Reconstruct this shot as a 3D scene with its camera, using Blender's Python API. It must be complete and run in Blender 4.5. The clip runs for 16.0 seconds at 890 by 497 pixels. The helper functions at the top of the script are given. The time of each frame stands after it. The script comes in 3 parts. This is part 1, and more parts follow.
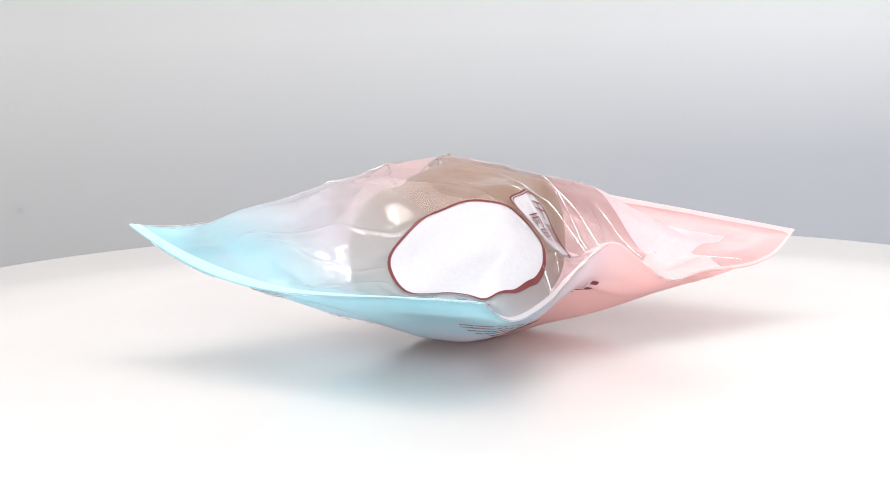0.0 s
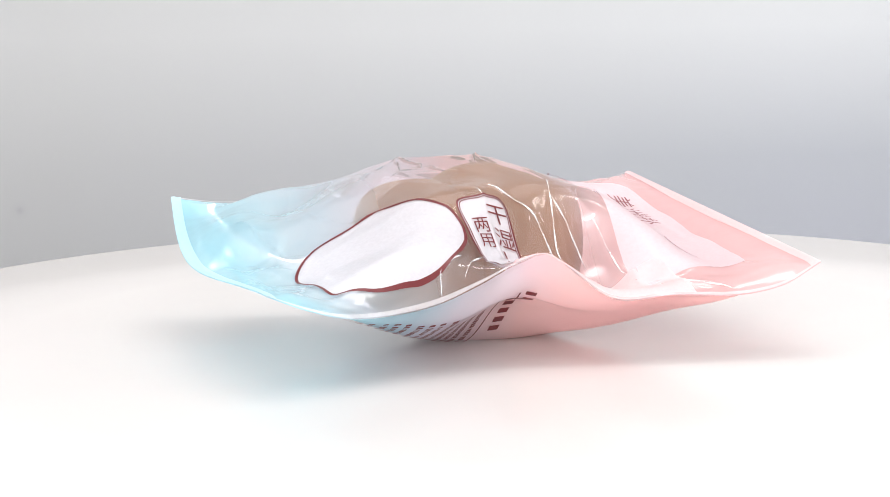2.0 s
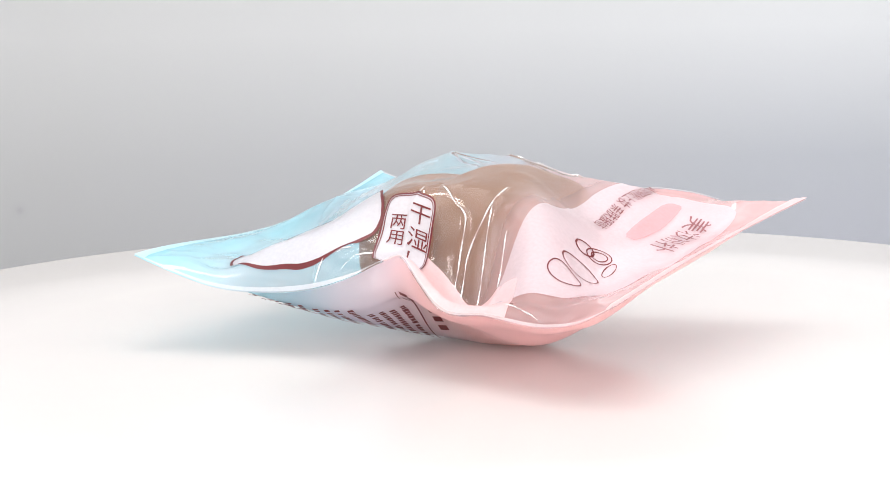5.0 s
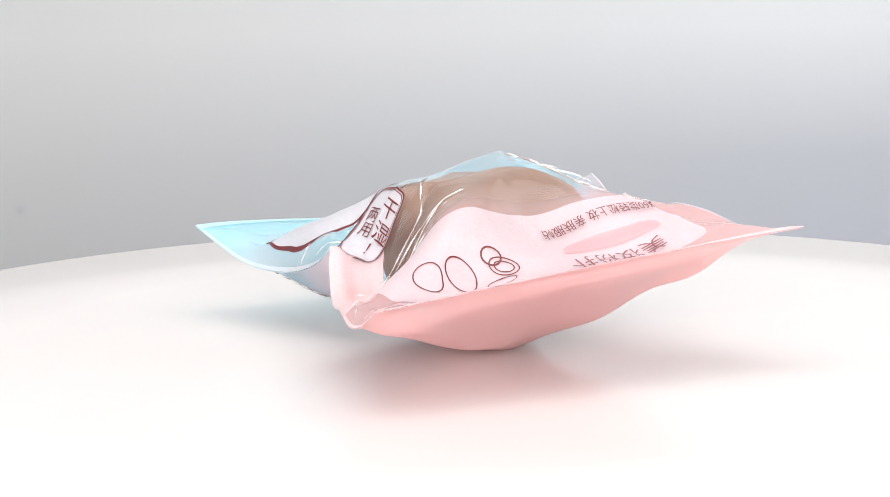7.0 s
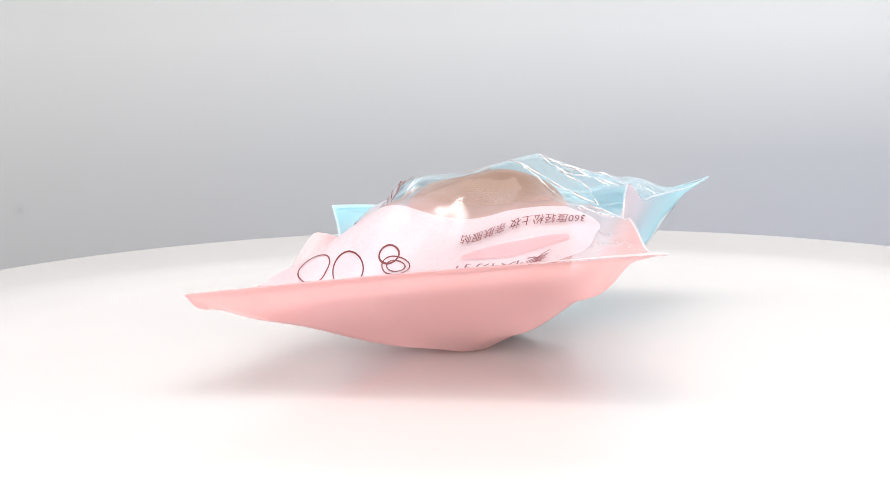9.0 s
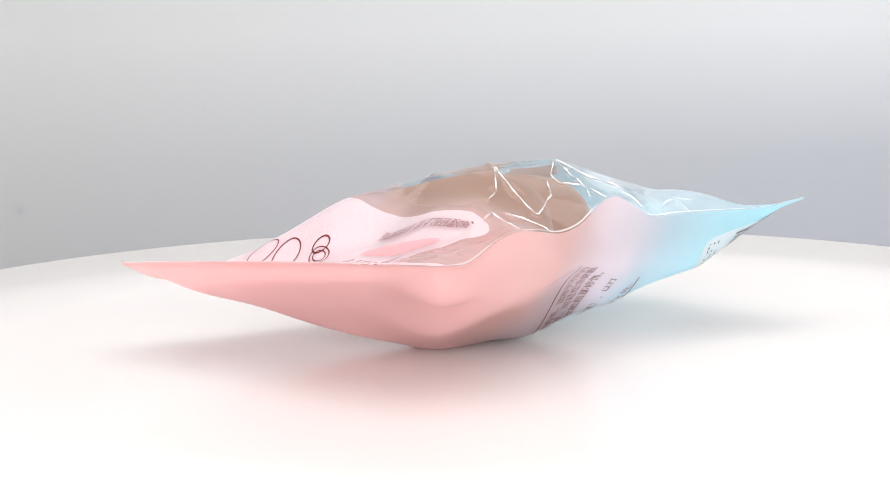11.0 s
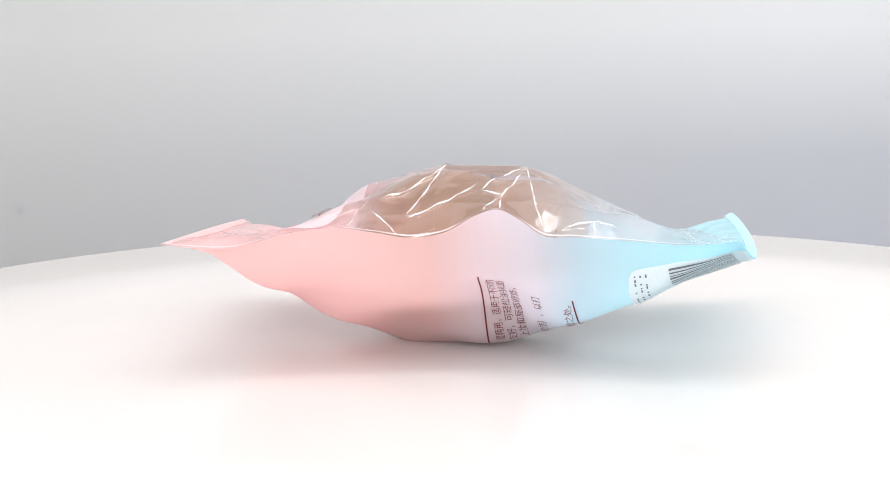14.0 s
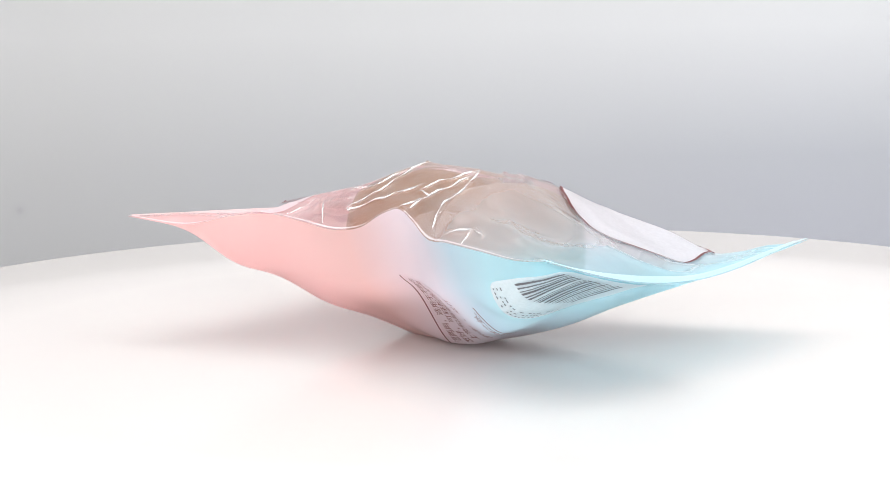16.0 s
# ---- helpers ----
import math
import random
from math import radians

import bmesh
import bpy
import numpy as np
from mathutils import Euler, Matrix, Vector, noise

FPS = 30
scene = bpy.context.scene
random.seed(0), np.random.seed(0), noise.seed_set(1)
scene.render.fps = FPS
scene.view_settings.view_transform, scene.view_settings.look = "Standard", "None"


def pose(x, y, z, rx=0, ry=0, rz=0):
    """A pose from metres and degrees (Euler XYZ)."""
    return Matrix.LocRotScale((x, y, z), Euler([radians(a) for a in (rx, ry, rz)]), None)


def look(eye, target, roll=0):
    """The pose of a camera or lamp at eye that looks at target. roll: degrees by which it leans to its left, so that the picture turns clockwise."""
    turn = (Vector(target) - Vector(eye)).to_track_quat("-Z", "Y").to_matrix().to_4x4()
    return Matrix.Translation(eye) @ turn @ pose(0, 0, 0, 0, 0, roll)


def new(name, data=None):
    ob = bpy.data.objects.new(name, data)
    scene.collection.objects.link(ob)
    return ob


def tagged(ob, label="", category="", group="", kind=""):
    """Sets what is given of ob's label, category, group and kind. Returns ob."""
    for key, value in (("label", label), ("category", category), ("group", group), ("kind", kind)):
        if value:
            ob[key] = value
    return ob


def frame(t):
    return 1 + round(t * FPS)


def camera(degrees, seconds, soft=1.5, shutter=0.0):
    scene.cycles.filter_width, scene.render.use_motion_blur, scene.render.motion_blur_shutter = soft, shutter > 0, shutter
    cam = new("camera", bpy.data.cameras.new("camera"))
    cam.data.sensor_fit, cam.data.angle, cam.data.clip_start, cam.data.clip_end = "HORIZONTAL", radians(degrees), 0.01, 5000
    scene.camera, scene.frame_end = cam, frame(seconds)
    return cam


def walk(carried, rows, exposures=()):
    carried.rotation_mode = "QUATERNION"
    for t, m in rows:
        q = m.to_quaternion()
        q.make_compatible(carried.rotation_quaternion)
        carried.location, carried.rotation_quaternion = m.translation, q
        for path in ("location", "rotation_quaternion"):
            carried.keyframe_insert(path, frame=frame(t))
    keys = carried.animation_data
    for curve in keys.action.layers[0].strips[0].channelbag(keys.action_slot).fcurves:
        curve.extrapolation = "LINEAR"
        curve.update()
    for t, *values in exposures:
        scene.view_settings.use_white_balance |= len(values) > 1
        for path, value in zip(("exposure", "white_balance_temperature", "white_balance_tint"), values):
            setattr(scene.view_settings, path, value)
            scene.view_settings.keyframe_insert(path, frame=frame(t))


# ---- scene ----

# All plan numbers of the pouch are in units of K metres, in the turntable's own frame:
# u along the pouch (blue end -, pink end +), v across it, w up.
K = 0.65
LIFT = 0.0075
TURN_RATE, TURN_START = 17.034, 7.452 - 3.5 * 17.034

# ---- camera ----
cam = camera(23.26, 16.0, soft=0.75)
EYE = Vector((-0.01278 * K, -K, (0.1930 + LIFT) * K))
AIM = EYE + Vector((0, math.cos(radians(8.957)), -math.sin(radians(8.957))))
walk(cam, [(0.0, look(EYE, AIM, -1.062)), (16.0, look(EYE, AIM, -1.062))])
scene.view_settings.exposure = 0.17

# ---- world and lights ----
world = bpy.data.worlds.new("studio_air")
scene.world = world
world.use_nodes = True
world.node_tree.nodes["Background"].inputs[0].default_value = (0.80, 0.86, 1.0, 1)
world.node_tree.nodes["Background"].inputs[1].default_value = 0.25


def area(name, eye, target, sx, sy, watts, colour):
    data = bpy.data.lights.new(name, "AREA")
    data.shape, data.size, data.size_y, data.energy, data.color = "RECTANGLE", sx, sy, watts, colour
    ob = new(name, data)
    ob.matrix_world = look(eye, target)
    return ob


area("overhead_softbox_lamp", (0.0, 0.0, 1.26), (0, 0.0, 0), 2.0, 1.8, 10.5, (1.0, 0.972, 0.955))
area("west_strip_lamp", (-0.28, -0.05, 1.0), (-0.10, 0, 0), 0.12, 0.8, 2.1, (1.0, 0.972, 0.955))
area("east_strip_lamp", (0.28, -0.05, 1.0), (0.10, 0, 0), 0.12, 0.8, 2.1, (1.0, 0.972, 0.955))
# Unseen fill lamps, added to brighten the backdrop, the shadows and the pouch's underside.
area("backdrop_fill_lamp", (0.0, 0.40, 1.05), (0, 0.95, 0.0), 1.8, 0.3, 0.6, (0.97, 0.98, 1.0))
area("west_fill_lamp", (-1.12, -0.10, 0.40), (0, 0, 0.05), 1.2, 0.9, 3.2, (1.0, 0.975, 0.96))
area("east_fill_lamp", (1.12, -0.10, 0.40), (0, 0, 0.05), 1.2, 0.9, 3.2, (1.0, 0.975, 0.96))
area("camera_side_fill_lamp", (0.0, -1.30, 0.42), (0, 0, 0.03), 1.4, 0.6, 16.5, (1.0, 0.975, 0.96))

# ---- materials ----


def material(name):
    m = bpy.data.materials.new(name)
    m.use_nodes = True
    nt = m.node_tree
    nt.nodes.clear()
    out = nt.nodes.new("ShaderNodeOutputMaterial")
    return m, nt, out


def node(nt, kind, **inputs):
    n = nt.nodes.new(kind)
    for key, value in inputs.items():
        socket = n.inputs[int(key[1:])] if key[0] == "i" and key[1:].isdigit() else n.inputs[key.replace("_", " ")]
        if hasattr(value, "links"):
            nt.links.new(value, socket)
        else:
            socket.default_value = value
    return n


def ramp(nt, fac, stops, mode="LINEAR"):
    n = nt.nodes.new("ShaderNodeValToRGB")
    n.color_ramp.interpolation = mode
    el = n.color_ramp.elements
    while len(el) < len(stops):
        el.new(0.5)
    for e, (pos, col) in zip(el, stops):
        e.position = pos
        e.color = (*col, 1) if len(col) == 3 else col
    nt.links.new(fac, n.inputs[0])
    return n.outputs[0]


def grey(v):
    return (v, v, v)


def noise_tex(nt, scale, detail=4, rough=0.55, vec=None):
    n = node(nt, "ShaderNodeTexNoise", Scale=scale, Detail=detail, Roughness=rough)
    if vec is None:
        tc = nt.nodes.new("ShaderNodeTexCoord")
        vec = tc.outputs["Object"]
    nt.links.new(vec, n.inputs["Vector"])
    return n.outputs["Fac"]


def bump(nt, height, strength, dist):
    return node(nt, "ShaderNodeBump", Strength=strength, Distance=dist, Height=height).outputs[0]


def plain(name, colour, rough=0.5, spread=0.06, scale=60, relief=0.0, sheen=0.0, spec=0.5, metal=0.0):
    m, nt, out = material(name)
    n = noise_tex(nt, scale)
    lo = tuple(c * (1 - spread) for c in colour)
    hi = tuple(min(1, c * (1 + spread)) for c in colour)
    col = ramp(nt, n, [(0.3, lo), (0.7, hi)])
    p = node(nt, "ShaderNodeBsdfPrincipled", Base_Color=col, Roughness=rough, Metallic=metal)
    p.inputs["Specular IOR Level"].default_value = spec
    p.inputs["Sheen Weight"].default_value = sheen
    if relief:
        fine = noise_tex(nt, scale * 8, 3)
        nt.links.new(bump(nt, fine, 0.5, relief), p.inputs["Normal"])
    nt.links.new(p.outputs[0], out.inputs[0])
    return m


BLUE, PINK, CLEAR = (0.69, 0.94, 1.0), (1.0, 0.785, 0.775), (0.92, 0.92, 0.95)


def film(name, stops, cover_stops, gloss=0.8, crinkle=0.0012, wave=0.012, through_light=0.65):
    """Thin plastic film: print colour and print cover run along the pouch (uv.x), wavy across it (uv.y)."""
    m, nt, out = material(name)
    uv = nt.nodes.new("ShaderNodeUVMap")
    uv.uv_map = "film"
    sep = node(nt, "ShaderNodeSeparateXYZ", Vector=uv.outputs[0])
    wob = node(nt, "ShaderNodeMath", i0=sep.outputs[1], i1=7.5)
    wob.operation = "MULTIPLY"
    sine = node(nt, "ShaderNodeMath", i0=wob.outputs[0])
    sine.operation = "SINE"
    amp = node(nt, "ShaderNodeMath", i0=sine.outputs[0], i1=wave)
    amp.operation = "MULTIPLY"
    along = node(nt, "ShaderNodeMath", i0=sep.outputs[0], i1=amp.outputs[0])
    along.operation = "ADD"
    col = ramp(nt, along.outputs[0], stops)
    cover = ramp(nt, along.outputs[0], cover_stops)
    dif = node(nt, "ShaderNodeBsdfDiffuse", Color=col)
    stained = node(nt, "ShaderNodeGamma", Color=col, Gamma=1.8)
    trl = node(nt, "ShaderNodeBsdfTranslucent", Color=stained.outputs[0])
    ink = node(nt, "ShaderNodeMixShader", i0=through_light, i1=dif.outputs[0], i2=trl.outputs[0])
    tint = node(nt, "ShaderNodeMix", i0=0.5)
    tint.data_type = "RGBA"
    nt.links.new(cover, tint.inputs[0])
    tint.inputs[6].default_value = (0.985, 0.985, 0.99, 1)
    deep = node(nt, "ShaderNodeGamma", Color=col, Gamma=1.8)
    nt.links.new(deep.outputs[0], tint.inputs[7])
    clr = node(nt, "ShaderNodeBsdfTransparent", Color=tint.outputs[2])
    body = node(nt, "ShaderNodeMixShader", i0=cover, i1=clr.outputs[0], i2=ink.outputs[0])
    crease = noise_tex(nt, 38, 3, 0.5)
    fine = noise_tex(nt, 160, 2, 0.5)
    both = node(nt, "ShaderNodeMath", i0=fine, i1=0.18)
    both.operation = "MULTIPLY"
    height = node(nt, "ShaderNodeMath", i0=crease, i1=both.outputs[0])
    height.operation = "ADD"
    nrm = bump(nt, height.outputs[0], 0.5, crinkle)
    gls = node(nt, "ShaderNodeBsdfGlossy", Color=(1, 1, 1, 1), Roughness=0.055, Normal=nrm)
    fr = node(nt, "ShaderNodeFresnel", IOR=1.6, Normal=nrm)
    fac = node(nt, "ShaderNodeMath", i0=fr.outputs[0], i1=gloss)
    fac.operation = "MULTIPLY"
    mix = node(nt, "ShaderNodeMixShader", i0=fac.outputs[0], i1=body.outputs[0], i2=gls.outputs[0])
    nt.links.new(mix.outputs[0], out.inputs[0])
    return m


M_TOP = film("clear_printed_film",
             [(0.0, BLUE), (0.06, BLUE), (0.17, CLEAR), (0.62, CLEAR), (0.74, (0.98, 0.78, 0.79)), (1.0, (0.98, 0.80, 0.81))],
             [(0.0, grey(0.50)), (0.07, grey(0.45)), (0.16, grey(0.42)), (0.32, grey(0.30)), (0.42, grey(0.05)), (0.63, grey(0.04)), (0.70, grey(0.42)), (1.0, grey(0.45))])
M_BOTTOM = film("opaque_printed_film",
                [(0.0, BLUE), (0.20, BLUE), (0.30, (0.72, 0.87, 0.95)), (0.38, (0.90, 0.87, 0.94)), (0.48, (0.93, 0.83, 0.88)), (0.57, PINK), (1.0, PINK)],
                [(0.0, grey(0.70)), (0.20, grey(0.88)), (0.34, grey(0.95)), (0.66, grey(0.94)), (0.78, grey(0.90)), (1.0, grey(0.75))], through_light=0.66, gloss=0.4, crinkle=0.0004, wave=0.02)


def ink(name, colour, cover=1.0, rough=0.35, through_light=0.3):
    m, nt, out = material(name)
    n = noise_tex(nt, 900, 2)
    col = ramp(nt, n, [(0.3, tuple(c * 0.93 for c in colour)), (0.7, colour)])
    p = node(nt, "ShaderNodeBsdfPrincipled", Base_Color=col, Roughness=rough)
    trl = node(nt, "ShaderNodeBsdfTranslucent", Color=col)
    a = node(nt, "ShaderNodeMixShader", i0=through_light, i1=p.outputs[0], i2=trl.outputs[0])
    clr = node(nt, "ShaderNodeBsdfTransparent", Color=(0.95, 0.95, 0.96, 1))
    b = node(nt, "ShaderNodeMixShader", i0=cover, i1=clr.outputs[0], i2=a.outputs[0])
    nt.links.new(b.outputs[0], out.inputs[0])
    return m


def fold_glint_material():
    """Pinched clear film, glossy, half see-through; its white stands in for crease glints."""
    m, nt, out = material("pinched_film_painted_glint")
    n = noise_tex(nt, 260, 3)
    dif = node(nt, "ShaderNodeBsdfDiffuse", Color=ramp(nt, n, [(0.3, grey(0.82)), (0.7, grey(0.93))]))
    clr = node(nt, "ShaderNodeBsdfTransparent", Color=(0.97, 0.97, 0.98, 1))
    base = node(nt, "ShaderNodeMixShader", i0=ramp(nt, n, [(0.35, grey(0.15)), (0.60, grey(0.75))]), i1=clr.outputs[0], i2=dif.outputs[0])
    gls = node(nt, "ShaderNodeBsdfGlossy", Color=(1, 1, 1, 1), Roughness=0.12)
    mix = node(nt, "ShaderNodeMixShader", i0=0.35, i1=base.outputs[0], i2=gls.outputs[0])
    nt.links.new(mix.outputs[0], out.inputs[0])
    return m


M_FOLD_GLINT = fold_glint_material()
M_INK = ink("maroon_print", (0.16, 0.022, 0.026))
M_FAINT = ink("thin_maroon_print", (0.22, 0.05, 0.06), 0.75)
M_INK_GREY = ink("grey_print", (0.17, 0.16, 0.175))
M_WHITE = ink("white_print", (0.64, 0.63, 0.67), 0.93, through_light=0.3)
M_PANEL = ink("lilac_white_print", (0.80, 0.735, 0.785), 0.62, through_light=0.3)
M_PINKINK = ink("pink_print", (0.90, 0.45, 0.47), 0.6)
M_SEAM = ink("frosted_seam", (0.93, 0.90, 0.92), 0.45)
M_SEAM_BLUE = ink("frosted_blue_seam", (0.66, 0.91, 0.97), 0.6)
M_SEAM_PINK = ink("frosted_pink_seam", (0.97, 0.74, 0.75), 0.6)
M_MARGIN = ink("milky_pink_margin", (1.0, 0.76, 0.77), 0.85, through_light=0.5)
M_BOXINK = ink("pale_grey_print", (0.78, 0.82, 0.84), 0.9)


def puff_material():
    m, nt, out = material("brown_flocked_sponge")
    big = noise_tex(nt, 45, 4)
    fine = noise_tex(nt, 1400, 3, 0.7)
    col = ramp(nt, big, [(0.3, (0.315, 0.178, 0.112)), (0.7, (0.37, 0.217, 0.142))])
    p = node(nt, "ShaderNodeBsdfPrincipled", Base_Color=col, Roughness=0.85)
    p.inputs["Sheen Weight"].default_value = 0.35
    p.inputs["Specular IOR Level"].default_value = 0.2
    nt.links.new(bump(nt, fine, 0.35, 0.0004), p.inputs["Normal"])
    nt.links.new(p.outputs[0], out.inputs[0])
    return m


M_PUFF = puff_material()
M_TABLE = plain("satin_white_turntable_top", (0.585, 0.564, 0.554), 0.18, 0.012, 14, 0.00002, spec=0.5)
M_BASE = plain("white_plastic", (0.75, 0.75, 0.75), 0.4, 0.03)
M_WALL = plain("white_studio_paint", (0.78, 0.78, 0.79), 0.9, 0.03, 3)


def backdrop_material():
    """Plain backdrop with its grey-to-white light falloff painted into the colour."""
    m, nt, out = material("backdrop_painted_falloff")
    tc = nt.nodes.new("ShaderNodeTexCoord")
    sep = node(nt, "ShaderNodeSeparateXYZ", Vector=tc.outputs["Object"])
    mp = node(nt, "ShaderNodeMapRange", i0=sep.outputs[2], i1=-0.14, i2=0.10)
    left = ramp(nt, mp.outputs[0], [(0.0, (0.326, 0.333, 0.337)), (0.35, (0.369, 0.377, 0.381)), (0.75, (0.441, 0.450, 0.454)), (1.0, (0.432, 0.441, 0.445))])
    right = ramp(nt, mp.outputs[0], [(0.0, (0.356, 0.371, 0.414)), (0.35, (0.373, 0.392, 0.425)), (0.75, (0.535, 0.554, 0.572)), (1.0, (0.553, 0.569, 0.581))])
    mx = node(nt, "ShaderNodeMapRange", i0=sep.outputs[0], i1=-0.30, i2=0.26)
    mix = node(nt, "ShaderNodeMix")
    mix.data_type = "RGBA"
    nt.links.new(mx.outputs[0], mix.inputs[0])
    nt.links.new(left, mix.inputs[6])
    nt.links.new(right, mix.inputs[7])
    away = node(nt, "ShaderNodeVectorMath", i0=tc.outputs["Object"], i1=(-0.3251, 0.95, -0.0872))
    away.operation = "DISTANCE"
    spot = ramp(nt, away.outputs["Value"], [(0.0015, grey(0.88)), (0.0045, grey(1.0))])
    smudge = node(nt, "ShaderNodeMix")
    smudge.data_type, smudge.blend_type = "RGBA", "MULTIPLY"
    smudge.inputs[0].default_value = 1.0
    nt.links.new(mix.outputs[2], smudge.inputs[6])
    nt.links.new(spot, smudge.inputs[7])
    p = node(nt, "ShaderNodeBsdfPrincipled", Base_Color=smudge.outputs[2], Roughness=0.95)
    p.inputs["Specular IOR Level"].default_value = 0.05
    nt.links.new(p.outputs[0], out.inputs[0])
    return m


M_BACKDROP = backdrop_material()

# ---- helpers for meshes ----


def mesh_from(name, verts, faces, mat, smooth=True):
    me = bpy.data.meshes.new(name)
    me.from_pydata([tuple(v) for v in verts], [], faces)
    me.materials.append(mat)
    if smooth:
        me.polygons.foreach_set("use_smooth", [True] * len(me.polygons))
    me.update()
    return me


def part(name, me, parent, label=""):
    ob = new(name, me)
    ob.parent = parent
    return tagged(ob, label)


def lathe(profile, n=128):
    """A turned solid from (radius, height) pairs, closed on the axis at both ends."""
    verts, faces = [], []
    for r, z in profile:
        verts += [(r * math.cos(2 * math.pi * i / n), r * math.sin(2 * math.pi * i / n), z) for i in range(n)]
    for j in range(len(profile) - 1):
        for i in range(n):
            a, b = j * n + i, j * n + (i + 1) % n
            faces.append((a, b, b + n, a + n))
    faces.append(tuple(range(n))[::-1])
    faces.append(tuple(range((len(profile) - 1) * n, len(profile) * n)))
    return verts, faces


def slab(name, x0, x1, y0, y1, z0, z1, mat, label):
    v = [(x, y, z) for x in (x0, x1) for y in (y0, y1) for z in (z0, z1)]
    f = [(0, 1, 3, 2), (4, 6, 7, 5), (0, 4, 5, 1), (2, 3, 7, 6), (0, 2, 6, 4), (1, 5, 7, 3)]
    return tagged(new(name, mesh_from(name, v, f, mat, False)), label, "wall", kind="structure")


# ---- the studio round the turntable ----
slab("backdrop", -1.2, 1.2, 0.95, 0.97, -0.80, 1.30, M_BACKDROP, "plain pale studio backdrop with light falloff painted in").update_tag()
# White walls and ceiling out of view, added to bounce fill light.
slab("fill_wall_west", -1.22, -1.2, -1.42, 0.97, -0.80, 1.30, M_WALL, "unseen plain white side wall added to bounce light")
slab("fill_wall_east", 1.2, 1.22, -1.42, 0.97, -0.80, 1.30, M_WALL, "unseen plain white side wall added to bounce light")
slab("fill_wall_south", -1.2, 1.2, -1.42, -1.40, -0.80, 1.30, M_WALL, "unseen plain white rear wall added to bounce light")
slab("ceiling", -1.22, 1.22, -1.42, 0.97, 1.30, 1.32, M_WALL, "unseen plain white ceiling added to bounce light")
slab("floor", -1.22, 1.22, -1.42, 0.97, -0.82, -0.80, M_WALL, "plain pale studio floor")

# ---- turntable ----
R_DISC = 0.3575 * K
turntable = tagged(new("turntable"), "round satin white rotating display turntable top", "turntable")
off = Vector((0.79, 0.61, 0)) * 0.0045 * K
v, f = lathe([(R_DISC - 0.006, -0.012), (R_DISC - 0.0015, -0.0105), (R_DISC, -0.008), (R_DISC, -0.0025), (R_DISC - 0.0008, -0.0008), (R_DISC - 0.003, 0.0), (0.15, 0.0), (0.05, 0.0)], 192)
v = [Vector(p) + off for p in v]
part("disc", mesh_from("disc", v, f, M_TABLE), turntable)
v, f = lathe([(0.04, -0.03), (0.04, -0.0125)], 48)
part("spindle", mesh_from("spindle", v, f, M_BASE), turntable)
stand = tagged(new("display_stand"), "plain white round pedestal stand under the turntable", "stand")
v, f = lathe([(0.16, -0.80), (0.16, -0.785), (0.09, -0.775), (0.09, -0.07), (0.13, -0.06), (0.13, -0.034), (0.12, -0.0305)], 64)
part("pedestal", mesh_from("pedestal", v, f, M_BASE), stand)

# ---- the pouch: two films joined at a seam ----
FRONT = [(-0.1226, -0.0980, 0.0373), (-0.104, -0.0908, 0.0289), (-0.088, -0.0857, 0.0236), (-0.0593, -0.0778, 0.0217), (-0.0398, -0.0734, 0.0241),
         (-0.0201, -0.070, 0.0306), (-0.0026, -0.071, 0.0388), (0.0105, -0.0745, 0.0420), (0.0199, -0.0785, 0.0345), (0.0324, -0.0825, 0.0242),
         (0.0624, -0.0895, 0.0231), (0.099, -0.0975, 0.0229), (0.111, -0.0990, 0.0255), (0.1296, -0.0992, 0.0346)]
BACK = [(-0.1220, 0.1018, 0.0539), (-0.1012, 0.0939, 0.0513), (-0.0732, 0.0855, 0.0519), (-0.0519, 0.080, 0.0526), (-0.0374, 0.0765, 0.0532),
        (-0.0278, 0.074, 0.0594), (-0.0185, 0.072, 0.0636), (-0.0083, 0.0715, 0.0608), (0.0041, 0.072, 0.054), (0.019, 0.0738, 0.0517),
        (0.0362, 0.0767, 0.0545), (0.0508, 0.0798, 0.0568), (0.0702, 0.0846, 0.0555), (0.0955, 0.092, 0.050), (0.1237, 0.1030, 0.0531)]


def spline(points, x):
    """Smooth curve through points, by the first coordinate."""
    p = np.array(points)
    d = np.gradient(p[:, 1:], p[:, 0], axis=0)
    i = np.clip(np.searchsorted(p[:, 0], x) - 1, 0, len(p) - 2)
    h = (p[i + 1, 0] - p[i, 0])[:, None]
    t = ((x - p[i, 0])[:, None] / h)
    a, b, da, db = p[i, 1:], p[i + 1, 1:], d[i] * h, d[i + 1] * h
    return np.c_[x, (2 * t**3 - 3 * t**2 + 1) * a + (t**3 - 2 * t**2 + t) * da + (-2 * t**3 + 3 * t**2) * b + (t**3 - t**2) * db]


def edges(ns, nt):
    s, t = np.linspace(0, 1, ns), np.linspace(0, 1, nt)
    lo = spline(FRONT, FRONT[0][0] + s * (FRONT[-1][0] - FRONT[0][0]))
    hi = spline(BACK, BACK[0][0] + s * (BACK[-1][0] - BACK[0][0]))
    sag = (np.sin(math.pi * t) ** 1.0)[:, None]
    droop = np.sin(math.pi * t ** 1.4)[:, None]
    left = (1 - t)[:, None] * lo[0] + t[:, None] * hi[0] + sag * np.array((-0.0095, 0, 0)) + droop * np.array((0, 0, -0.0125))
    right = (1 - t)[:, None] * lo[-1] + t[:, None] * hi[-1] + sag * np.array((-0.002, 0, 0.001))
    return s, t, lo, hi, left, right


